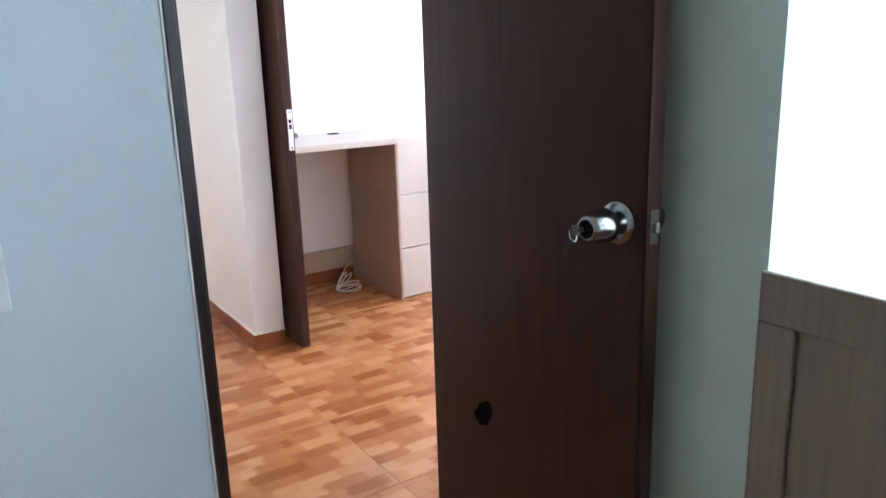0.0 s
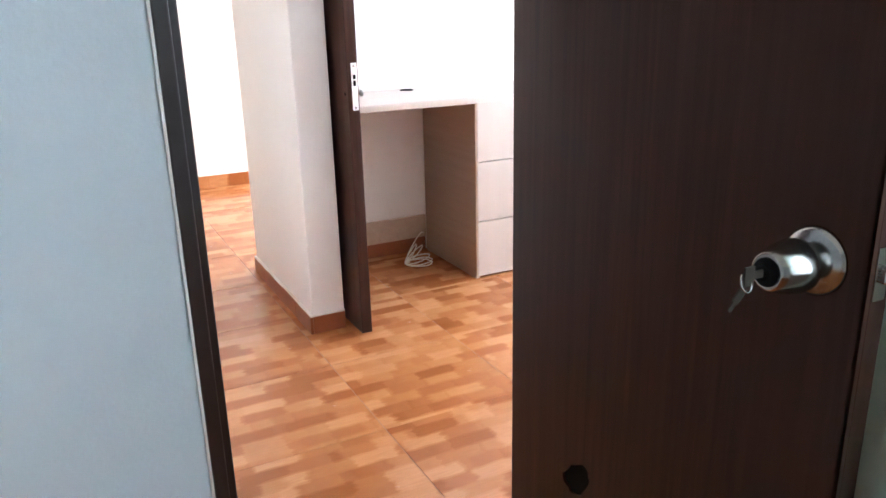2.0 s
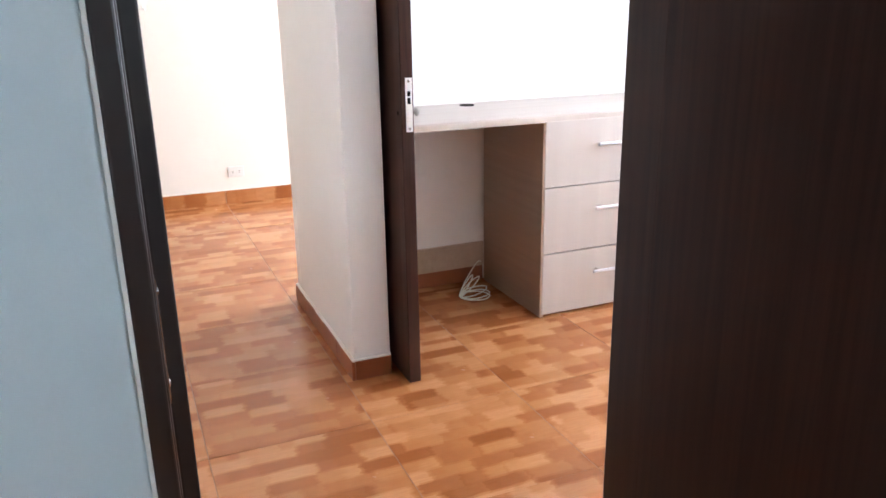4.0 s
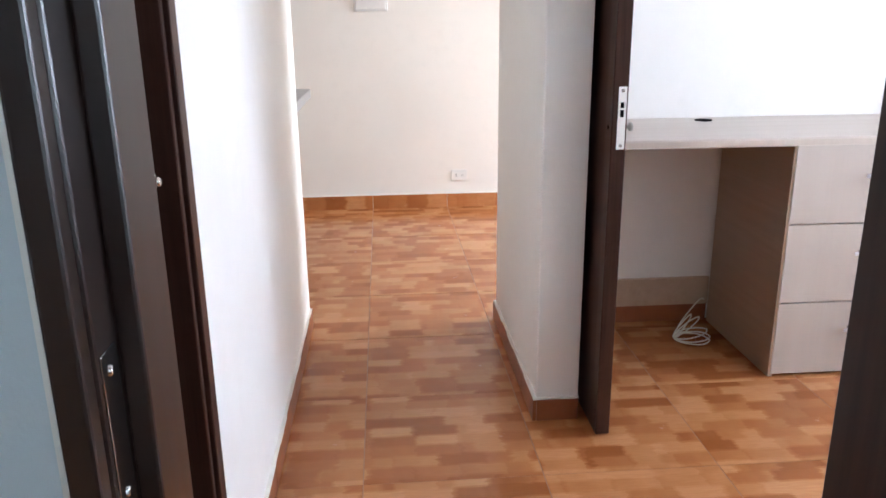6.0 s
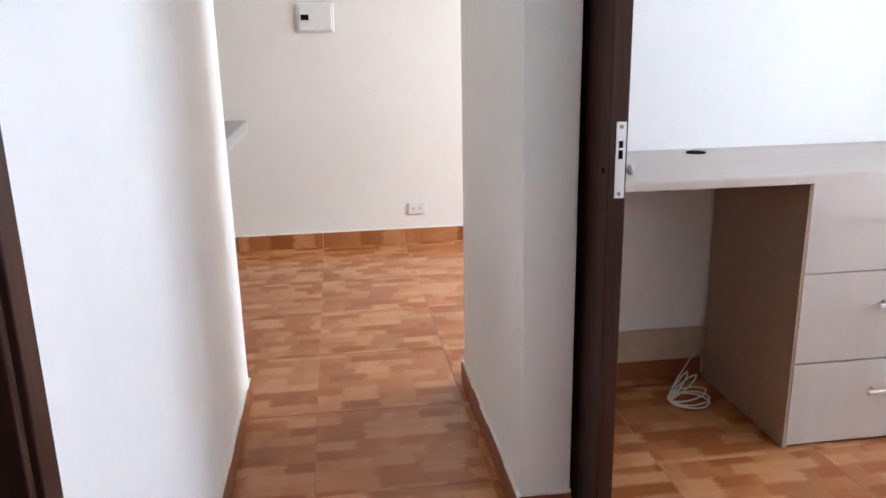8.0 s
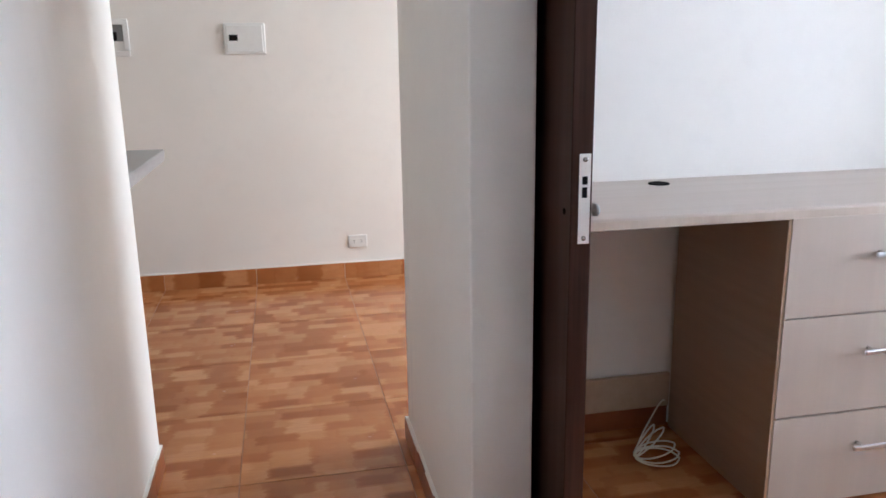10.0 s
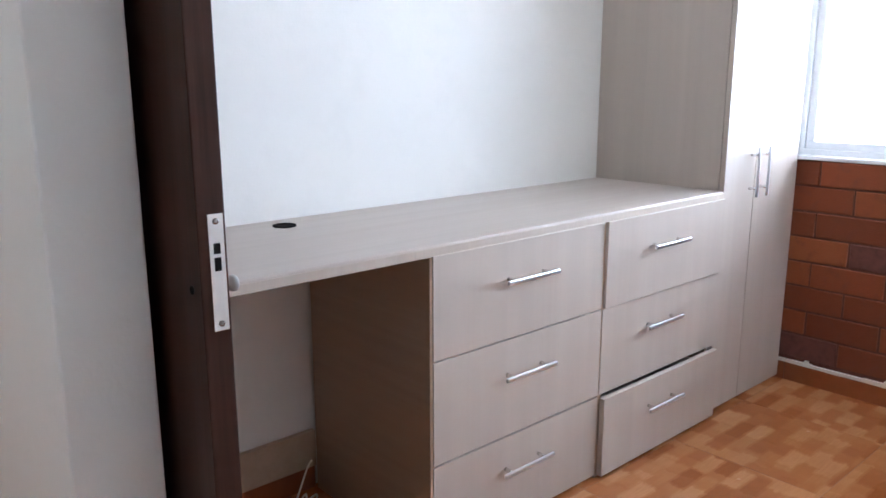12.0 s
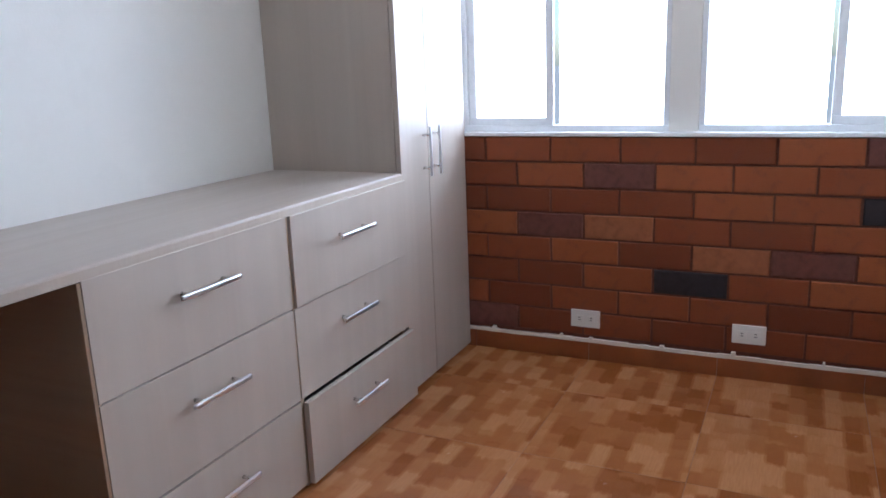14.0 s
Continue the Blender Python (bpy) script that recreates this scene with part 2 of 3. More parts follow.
def tube(name, points, radius, mat, parent=None, cyclic=False):
    cu = bpy.data.curves.new(name, "CURVE")
    cu.dimensions, cu.bevel_depth, cu.bevel_resolution, cu.resolution_u = "3D", radius, 2, 8
    sp = cu.splines.new("NURBS")
    sp.points.add(len(points) - 1)
    for p, co in zip(sp.points, points):
        p.co = (*co, 1)
    sp.use_endpoint_u, sp.order_u, sp.use_cyclic_u = True, 4, cyclic
    cu.materials.append(mat)
    ob = new(name, cu)
    ob.parent = parent
    return ob


# ---- plan ----
TOP = 2.42                       # ceiling
W1A, W1B = 1.650, 1.790          # wall with the narrow doorway
CORR = 0.512                     # corridor's left face
PIER0, PIER1, PIERY = 1.249, 1.376, 3.236
BACKY, BACKB = 3.965, 4.050      # wall behind the desk
FAR = 5.990
BRX = 3.906                      # brick wall's face
SK = 0.068                       # skirting height

# two-tone wall: the small room's side is grey-green
bm = boxes((-1.3, 0.6148, W1A, W1B, 0, TOP), (0.6148, 1.242, W1A, W1B, 2.075, TOP), (1.242, 4.05, W1A, W1B, 0, TOP))
for f in bm.faces:
    f.material_index = 1 if f.normal.y < -0.9 or (f.normal.y < 0.5 and f.calc_center_median().y < W1A + 0.01) else 0
structure("wall_south", bm, [M_WHITE, M_COOL], "plastered wall, white on one side and grey-green on the other", "wall")
structure("wall_small_room_east", boxes((1.25, 1.37, -1.5, -0.25, 0, TOP), (1.25, 1.37, -0.25, 0.930, 0, 0.845), (1.25, 1.37, -0.25, 0.930, 2.0, TOP), (1.25, 1.37, 0.930, W1A, 0, TOP)), M_GREEN, "pale green plastered wall with a window opening", "wall")
structure("wall_small_room_west", boxes((-1.42, -1.3, -1.62, W1B, 0, TOP)), M_COOL, "plain grey-green plastered wall", "wall")
structure("wall_bathroom_west", boxes((-1.42, -1.3, W1B, 3.93, 0, TOP)), M_WHITE, "plain white plastered wall", "wall")
structure("wall_small_room_south", boxes((-1.3, 1.37, -1.62, -1.5, 0, TOP)), M_COOL, "plain grey-green plastered wall", "wall")
structure("wall_corridor", boxes((CORR - 0.12, CORR, W1B, 1.80, 0, TOP), (CORR - 0.12, CORR, 1.80, 2.455, 2.075, TOP), (CORR - 0.12, CORR, 2.455, 4.05, 0, TOP)), M_WHITE, "white plastered corridor wall beside the bathroom door", "wall")
structure("wall_pier", boxes((PIER0, PIER1, PIERY, BACKY, 0, TOP), bevel=0.004), M_WHITE, "white plastered wall end beside the sliding door", "wall")
structure("wall_lintel", boxes((PIER0, PIER1, 1.79, PIERY, 2.12, TOP)), M_WHITE, "white plastered lintel over the wide opening", "wall")
structure("wall_desk", boxes((PIER0, 4.05, BACKY, BACKB, 0, TOP), bevel=0.003), M_WHITE, "white plastered wall behind the built-in desk", "wall")
structure("wall_far", boxes((-1.6, 5.2, FAR, FAR + 0.12, 0, TOP)), M_WHITE, "white plastered wall of the living room", "wall")
structure("wall_living_west", boxes((-1.72, -1.6, 3.93, FAR + 0.12, 0, TOP)), M_WHITE, "plain white plastered wall", "wall")
structure("wall_living_south", boxes((-1.6, CORR - 0.12, 3.93, 4.05, 0, TOP)), M_WHITE, "plain white plastered wall", "wall")
structure("wall_living_corner", boxes((3.95, 4.05, BACKB, 4.26, 0, TOP), (4.05, 5.32, 4.16, 4.26, 0, TOP)), M_WHITE, "plain white plastered wall", "wall")
structure("wall_living_east", boxes((5.2, 5.32, 4.26, 4.3, 0, TOP), (5.2, 5.32, 5.6, FAR + 0.12, 0, TOP), (5.2, 5.32, 4.3, 5.6, 0, 0.85), (5.2, 5.32, 4.3, 5.6, 2.05, TOP)), M_WHITE, "white plastered wall with a window opening", "wall")
structure("ceiling", boxes((-1.42, 1.37, -1.62, W1A, TOP, TOP + 0.12), (-1.42, 4.05, W1A, 3.93, TOP, TOP + 0.12), (-1.72, 5.32, 3.93, FAR + 0.12, TOP, TOP + 0.12)), M_CEIL, "plain white plastered ceiling", "ceiling")
structure("floor", boxes((-1.42, 1.37, -1.62, W1A, -0.12, -0.0012), (-1.42, 4.05, W1A, 3.93, -0.12, -0.0012), (-1.72, 5.32, 3.93, FAR + 0.12, -0.12, -0.0012)), M_GROUT, "tan grout bed under orange-brown floor tiles", "floor")
structure("ground", boxes((-300, 300, -300, 300, -0.4, -0.12)), M_GROUND, "grey concrete ground outside the windows", "ground")
# bright daylight outside the small room's window
structure("backdrop", boxes((2.0, 2.02, -1.5, 1.645, -0.12, 3.2)), M_GLOW, "plain overexposed daylight outside the window", "backdrop")


# ---- doors ----
def jamb(name, pieces, parent, label="", wood_kind=M_DARKWOOD):
    return part(name, boxes(*pieces, bevel=0.0025), wood_kind, parent, label)


d1 = tagged(new("door_1"), "dark brown wooden door standing open, with steel knob", "door", "", "structure")
# left jamb takes the shade-darkened wood, the right one the plain door wood
jamb("jamb", [(0.619, 0.639, W1A - 0.006, 1.662, 0, 2.07), (0.619, 0.641, 1.662, W1B + 0.006, 0, 2.07), (0.641, 0.658, 1.700, 1.772, 0, 2.055)], d1, "brown rebated door jamb, darkened for the shade on its front faces", M_JAMB)
jamb("jamb", [(1.220, 1.240, W1A - 0.006, W1B + 0.006, 0, 2.07), (1.202, 1.220, 1.700, 1.776, 0, 2.055)], d1, "dark rebated door jamb")
jamb("head", [(0.641, 1.220, W1A - 0.006, W1B + 0.006, 2.055, 2.075)], d1)
part("edge_seal", boxes((0.6150, 0.6188, W1A - 0.004, W1A + 0.012, 0, 2.075)), M_CAULK, d1, "white filler strip beside the jamb")
strike = part("strike_plate", boxes((0.641, 0.6422, 1.666, 1.694, 0.830, 0.950), bevel=0.0004), M_CHROME, d1, "worn steel strike plate")
part("screw", lathe([(0.004, 0), (0.004, 0.0012), (0.002, 0.0018)], (1, 0, 0), (0.642, 1.680, 0.845), 12), M_CHROME, strike)
part("screw", lathe([(0.004, 0), (0.004, 0.0012), (0.002, 0.0018)], (1, 0, 0), (0.642, 1.680, 0.935), 12), M_CHROME, strike)

LX0, LX1, LY0, LY1 = 1.153, 1.186, 1.075, 1.641      # the open leaf
HY, HZ = 1.505, 0.431                                # its broken hole


def holed_skin():
    """The leaf's near skin, with an uneven hole broken through it."""
    bm = bmesh.new()
    rng = random.Random(4)
    n = 24
    ring, back, outer = [], [], []
    for i in range(n):
        a = 2 * math.pi * i / n
        dy, dz = math.cos(a), math.sin(a)
        w = 1 + rng.uniform(-0.14, 0.14)
        y, z = HY + (0.030 * dy - 0.014 * dz) * w, HZ + 0.031 * dz * w
        ring.append(bm.verts.new((LX0, y, z)))
        back.append(bm.verts.new((LX0 + 0.005, y, z)))
        sy = ((LY1 if dy > 0 else LY0) - HY) / dy if abs(dy) > 1e-6 else 1e9
        sz = ((2.04 if dz > 0 else 0.008) - HZ) / dz if abs(dz) > 1e-6 else 1e9
        s = min(sy, sz)
        outer.append(bm.verts.new((LX0, HY + dy * s, HZ + dz * s)))
    for i in range(n):
        j = (i + 1) % n
        bm.faces.new((outer[i], outer[j], ring[j], ring[i]))
        bm.faces.new((ring[i], ring[j], back[j], back[i]))
    for cy, cz in ((LY0, 0.008), (LY1, 0.008), (LY1, 2.04), (LY0, 2.04)):
        c = bm.verts.new((LX0, cy, cz))
        best = None
        for i in range(n):
            p, q = outer[i].co, outer[(i + 1) % n].co
            if (abs(p.y - cy) < 1e-4 and abs(q.z - cz) < 1e-4) or (abs(p.z - cz) < 1e-4 and abs(q.y - cy) < 1e-4):
                best = i
        if best is not None:
            bm.faces.new((c, outer[(best + 1) % n], outer[best]))
    bmesh.ops.recalc_face_normals(bm, faces=bm.faces)
    return bm


leaf = part("leaf", boxes((LX0 + 0.0065, LX1, LY0, LY1, 0.008, 2.04), bevel=0.0015), M_DARKWOOD, d1, "dark brown wood-grain leaf")
part("skin", holed_skin(), M_DARKWOOD, leaf, "thin veneer skin with a broken hole")
part("edge_lip", boxes((LX0, LX0 + 0.006, LY0 - 0.0005, LY0 + 0.004, 0.008, 2.04)), M_DARKWOOD, leaf)
# matt black plate put behind the hole as the shade of a hollow
part("cavity", boxes((LX0 + 0.004, LX0 + 0.0062, HY - 0.035, HY + 0.035, HZ - 0.045, HZ + 0.045)), M_BLACK, leaf, "black plate standing for the shaded hollow in the broken hole")
KY, KZ = 1.133, 0.908
knob = part("knob", lathe([(0.012, 0.0), (0.012, 0.012), (0.022, 0.016), (0.0270, 0.022), (0.0278, 0.030), (0.0262, 0.042), (0.0225, 0.056), (0.0195, 0.064), (0.0175, 0.066), (0.0150, 0.0655)], (-1, 0, 0), (LX0 - 0.004, KY, KZ), 48), M_STEEL, d1, "brushed steel tapered knob with keyhole")
part("rose", lathe([(0.036, 0), (0.036, 0.003), (0.032, 0.007), (0.014, 0.010)], (-1, 0, 0), (LX0, KY, KZ), 48), M_STEEL, knob)
part("cylinder", lathe([(0.0145, 0.0), (0.0145, 0.002), (0.0085, 0.003), (0.008, 0.006)], (-1, 0, 0), (LX0 - 0.0690, KY, KZ), 28), M_BLACK, knob, "dark lock cylinder")
part("key", boxes((LX0 - 0.088, LX0 - 0.0745, KY - 0.0011, KY + 0.0011, KZ - 0.004, KZ + 0.004), (LX0 - 0.100, LX0 - 0.087, KY - 0.0012, KY + 0.0012, KZ - 0.010, KZ + 0.010), bevel=0.0006), M_BRASS, knob, "small worn metal key in the lock")
ring_pts = [(LX0 - 0.096 + 0.007 * math.cos(a), KY + 0.004 * math.sin(a), KZ - 0.006 + 0.009 * math.sin(a)) for a in [2 * math.pi * k / 10 for k in range(10)]]
tube("key_ring", ring_pts, 0.0009, M_STEEL, knob, True)
tag = bmesh.new()
box(tag, -0.0050, 0.0050, -0.0010, 0.0010, -0.014, 0.0, 0.0008)
box(tag, -0.0025, 0.0025, -0.0010, 0.0010, -0.024, -0.013, 0.0005)
bmesh.ops.transform(tag, matrix=pose(LX0 - 0.098, KY + 0.002, KZ - 0.014, 0, 40, 0), verts=tag.verts)
part("spare_key", tag, M_BRASS, knob, "second key hanging from the ring")
part("back_knob", lathe([(0.034, 0), (0.034, 0.003), (0.030, 0.007), (0.011, 0.010), (0.012, 0.022), (0.024, 0.034), (0.0255, 0.046), (0.021, 0.052)], (1, 0, 0), (LX1, KY, KZ), 32), M_STEEL, d1)
plate = part("latch_plate", boxes((LX0 + 0.008, LX1 - 0.007, LY0 - 0.0015, LY0 + 0.001, KZ - 0.027, KZ + 0.027), bevel=0.0005), M_STEEL, d1, "steel latch plate on the leaf's edge")
part("bolt", boxes((LX0 + 0.013, LX1 - 0.012, LY0 - 0.010, LY0, KZ - 0.009, KZ + 0.009), bevel=0.003), M_CHROME, plate)
for hz in (0.28, 1.05, 1.80):
    part("hinge", lathe([(0.006, -0.045), (0.006, 0.045)], (0, 0, 1), (LX1 + 0.004, LY1 + 0.004, hz), 14), M_STEEL, d1)

# closed door of the room off the corridor
d2 = tagged(new("door_2"), "closed dark brown wooden door with round steel knob", "door", "", "structure")
jamb("frame_side", [(0.410, 0.512, 2.380, 2.396, 0, 2.075), (0.410, 0.520, 2.396, 2.416, 0, 2.075), (0.400, 0.515, 2.416, 2.455, 0, 2.075)], d2, "stepped dark door frame")
jamb("frame_side", [(0.400, 0.518, 1.800, 1.822, 0, 2.075)], d2)
jamb("frame_head", [(0.410, 0.512, 1.822, 2.380, 2.045, 2.075)], d2)
part("leaf", boxes((0.440, 0.476, 1.824, 2.378, 0.008, 2.043), bevel=0.0015), M_DARKWOOD, d2, "dark brown wood-grain leaf")
k2 = part("knob", lathe([(0.009, 0.0), (0.010, 0.014), (0.012, 0.019), (0.017, 0.027), (0.0195, 0.038), (0.0195, 0.047), (0.016, 0.056), (0.009, 0.060)], (1, 0, 0), (0.480, 2.166, 0.962), 40), M_STEEL, d2, "brushed steel round knob")
part("rose", lathe([(0.034, 0), (0.034, 0.003), (0.030, 0.007), (0.014, 0.010)], (1, 0, 0), (0.476, 2.166, 0.962), 40), M_STEEL, k2)
part("thumb_button", lathe([(0.006, 0), (0.006, 0.006), (0.004, 0.008)], (1, 0, 0), (0.5385, 2.166, 0.962), 16), M_CHROME, k2)

# sliding door of the bedroom, pushed back along the wall
d3 = tagged(new("door_3"), "dark brown sliding door pushed open along the wall", "door", "", "structure")
SX0, SX1, SY0 = 1.398, 1.437, 3.113
leaf3 = part("leaf", boxes((SX0, SX1, SY0, BACKY - 0.01, 0.012, 2.16), bevel=0.002), M_DARKWOOD, d3, "dark brown wood-grain leaf")
part("track", boxes((PIER1 + 0.002, SX1 + 0.004, 2.0, BACKY - 0.005, 2.165, 2.20), bevel=0.002), M_ALU, d3, "aluminium overhead track")
lockp = part("lock_plate", boxes((1.4110, 1.4330, SY0 - 0.0022, SY0 + 0.001, 0.829, 0.987), bevel=0.0006), M_CHROME, d3, "long steel lock face plate with two bolt holes")
part("bolt_hole", boxes((1.4175, 1.4265, SY0 - 0.0030, SY0 - 0.0015, 0.934, 0.948)), M_BLACK, lockp)
part("bolt_hole", boxes((1.4175, 1.4265, SY0 - 0.0030, SY0 - 0.0015, 0.911, 0.929)), M_BLACK, lockp)
for sz in (0.839, 0.977):
    part("screw", lathe([(0.0042, 0), (0.0042, 0.001), (0.002, 0.0016)], (0, -1, 0), (1.422, SY0 - 0.0022, sz), 12), M_STEEL, lockp)
turnp = part("thumb_turn", lathe([(0.005, 0), (0.005, 0.012), (0.011, 0.014), (0.012, 0.020), (0.010, 0.023)], (1, 0, 0), (SX1, 3.140, 0.883), 24), M_CLEAR, d3, "small round thumb turn")
part("keyhole", lathe([(0.006, 0), (0.006, 0.0012), (0.004, 0.0016)], (-1, 0, 0), (SX0, 3.142, 0.883), 16), M_BLACK, d3)


# ---- windows ----
def sliding_window(name, y0, y1, z0, z1, x, stile, sash_low, label):
    """Two sashes in an aluminium frame on a wall that faces -x."""
    w = tagged(new(name), label, "window", "", "structure")
    fr = 0.035
    part("window_frame", boxes((x, x + 0.06, y0, y1, z0, z0 + 0.022), (x, x + 0.06, y0, y1, z1 - fr, z1), (x, x + 0.06, y0, y0 + 0.02, z0 + 0.022, z1 - fr), (x, x + 0.06, y1 - 0.02, y1, z0 + 0.022, z1 - fr), bevel=0.002), M_ALU, w)
    lo, hi = (y0 + 0.02, stile) if sash_low else (stile, y1 - 0.02)
    part("sash", boxes((x + 0.012, x + 0.032, lo, hi, z0 + 0.022, z0 + 0.050), (x + 0.012, x + 0.032, lo, hi, z1 - fr - 0.04, z1 - fr), (x + 0.012, x + 0.032, lo, lo + 0.03, z0 + 0.05, z1 - fr - 0.04), (x + 0.012, x + 0.032, hi - 0.03, hi, z0 + 0.05, z1 - fr - 0.04), bevel=0.002), M_ALU, w)
    for a, b, off in ((lo + 0.03, hi - 0.03, 0.021), (stile + 0.015, y1 - 0.02, 0.045) if sash_low else (y0 + 0.02, stile - 0.015, 0.045)):
        g = part("pane", boxes((x + off, x + off + 0.004, a, b, z0 + 0.022, z1 - fr)), M_GLASS, w, "clear glass")
        g.visible_shadow = False
    return w


structure("wall_brick_lower", boxes((BRX + 0.007, 4.05, 1.79, BACKY, 0, 0.868)), M_MORTAR, "dark red brick wall under the window", "wall")
structure("wall_brick_upper", boxes((BRX + 0.004, 4.05, 1.79, BACKY, 2.10, TOP), (BRX + 0.004, 4.05, 1.79, 1.90, 0.868, 2.10), (BRX + 0.004, 4.05, 3.47, BACKY, 0.868, 2.10)), M_WHITE, "white plastered wall round the bedroom window", "wall")
structure("window_sill", boxes((BRX - 0.004, 4.05, 1.90, 3.47, 0.868, 0.882), bevel=0.002), M_ALU, "thin white window sill on the brick wall", "sill")
structure("window_column", boxes((3.955, 4.05, 2.574, 2.676, 0.882, 2.10), bevel=0.003), M_WHITE, "pale plastered column between two windows", "column")
sliding_window("window_1", 2.676, 3.47, 0.882, 2.10, 3.96, 3.105, False, "white aluminium sliding window, overexposed daylight behind")
sliding_window("window_2", 1.90, 2.574, 0.882, 2.10, 3.96, 2.160, True, "white aluminium sliding window, overexposed daylight behind")
sliding_window("window_3", -0.31, 1.005, 0.80, 2.06, 1.372, 0.30, True, "bright window over a wooden panel")
structure("window_sill_small", boxes((1.2505, 1.37, -0.25, 0.930, 0.845, 0.852)), M_ALU, "thin white window sill", "sill")

panel = thing("wooden_panel", "tan wooden panel fixed to the wall under the window", "panel")
part("board", boxes((1.243, 1.2495, -0.25, 0.930, 0.0, 0.856)), M_PANEL, panel)
for i, (a, b, c, d) in enumerate(((-0.25, 0.930, 0.785, 0.860), (-0.25, 0.930, 0.0, 0.10), (0.870, 0.930, 0.10, 0.785), (0.25, 0.31, 0.10, 0.785), (-0.25, -0.19, 0.10, 0.785))):
    part("rail", boxes((1.232, 1.2425, a, b, c, d), bevel=0.003), M_PANEL, panel)

east = tagged(new("window_4"), "white aluminium living room window", "window", "", "structure")
part("window_frame", boxes((5.23, 5.29, 4.3, 5.6, 0.85, 0.89), (5.23, 5.29, 4.3, 5.6, 2.01, 2.05), (5.23, 5.29, 4.3, 4.34, 0.89, 2.01), (5.23, 5.29, 5.56, 5.6, 0.89, 2.01), (5.23, 5.29, 4.93, 4.97, 0.89, 2.01)), M_ALU, east)


# ---- built-in furniture ----
TOPZ, TOPB = 0.798, 0.770
XL, XM, XR = 2.072, 2.714, 3.362
FY = 3.440
desk = thing("desk_top", "greige wood-grain laminate desk top along the wall", "desk top")
part("board", boxes((SX1 + 0.006, XR - 0.001, FY + 0.0015, BACKY, TOPB, TOPZ), bevel=0.005), M_LAM_H, desk)
part("edge_band", boxes((SX1 + 0.006, XR - 0.001, FY, FY + 0.004, TOPB + 0.003, TOPZ - 0.006)), M_LAM_EDGE, desk, "beige edge band")
gro = part("cable_grommet", lathe([(0.030, 0), (0.030, 0.003), (0.026, 0.004), (0.024, 0.001)], (0, 0, 1), (1.960, 3.872, TOPZ), 32), M_BLACK, desk, "round dark cable hole")
part("back_rail", boxes((SX1 + 0.006, XL, BACKY - 0.018, BACKY - 0.0005, SK + 0.002, 0.180), bevel=0.001), M_LAM_SIDE, desk, "laminate board along the wall, warm floor bounce in its brown colour")
part("bracket", boxes((XL - 0.030, XL - 0.0005, 3.735, 3.775, TOPB - 0.004, TOPB), (XL - 0.004, XL - 0.0005, 3.735, 3.775, TOPB - 0.030, TOPB - 0.004), bevel=0.0008), M_PLASTIC, desk, "small pale corner bracket")


def bar_handle(parent, x, y, z, length, upright=False):
    """A steel bar on two posts."""
    half, wide, thin = length / 2, 0.0062, 0.0042
    size = (wide, thin, half) if upright else (half, thin, wide)
    h = part("handle", boxes((x - size[0], x + size[0], y - 0.030 - thin, y - 0.030 + thin, z - size[2], z + size[2]), bevel=0.0030), M_SATIN, parent, "slim flat chrome bar handle")
    for s in (-1, 1):
        o = s * length * 0.335
        part("post", lathe([(0.0048, 0), (0.0048, 0.028)], (0, -1, 0), (x, y, z + o) if upright else (x + o, y, z), 12), M_CHROME, h)


def drawer_unit(x0, x1, ajar, handle_x, label):
    u = thing("drawer_unit", label, "drawers", "drawer units under the desk top")
    # side panels are browner than the fronts: floor bounce painted into them
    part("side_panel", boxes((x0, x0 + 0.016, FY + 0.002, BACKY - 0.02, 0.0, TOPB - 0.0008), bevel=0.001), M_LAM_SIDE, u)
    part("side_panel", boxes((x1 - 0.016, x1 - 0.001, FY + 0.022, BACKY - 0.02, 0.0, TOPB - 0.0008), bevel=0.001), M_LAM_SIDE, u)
    part("back_panel", boxes((x0 + 0.016, x1 - 0.016, BACKY - 0.06, BACKY - 0.05, 0.03, TOPB - 0.01)), M_LAM_V, u)
    part("base", boxes((x0 + 0.016, x1 - 0.016, FY + 0.03, BACKY - 0.06, 0.0, 0.02)), M_LAM_V, u)
    rows = ((0.010, 0.258), (0.2625, 0.5205), (0.5245, 0.7735))
    for k, ((z0, z1), (out, drop, gap)) in enumerate(zip(rows, ajar)):
        left = x0 + (0.0080 if x0 == XL else 0.0035) + gap
        d = part("drawer", boxes((left, x1 - 0.003, FY - 0.001 - out, FY + 0.017 - out, z0, z1 - drop), bevel=0.0012), M_LAM_V, u, "greige laminate drawer front")
        part("tray", boxes((left + 0.03, x1 - 0.03, FY + 0.017 - out, FY + 0.40, z0 + 0.03, z0 + 0.045), (left + 0.03, left + 0.042, FY + 0.017 - out, FY + 0.40, z0 + 0.045, z1 - 0.05), (x1 - 0.042, x1 - 0.03, FY + 0.017 - out, FY + 0.40, z0 + 0.045, z1 - 0.05)), M_LAM_V, d)
        bar_handle(d, handle_x, FY - 0.001 - out, (0.170, 0.430, 0.679)[k], 0.192)
    return u


drawer_unit(XL, XM, ((0.0, 0.001, 0), (0.0, 0.0, 0), (0.0, 0.0, 0)), 2.390, "greige laminate drawer unit with three closed drawers")
drawer_unit(XM, XR, ((0.020, 0.004, 0.0), (0.0, 0.0, 0.0), (0.007, 0.0, 0.003)), 3.010, "greige laminate drawer unit, bottom drawer slightly pulled out")

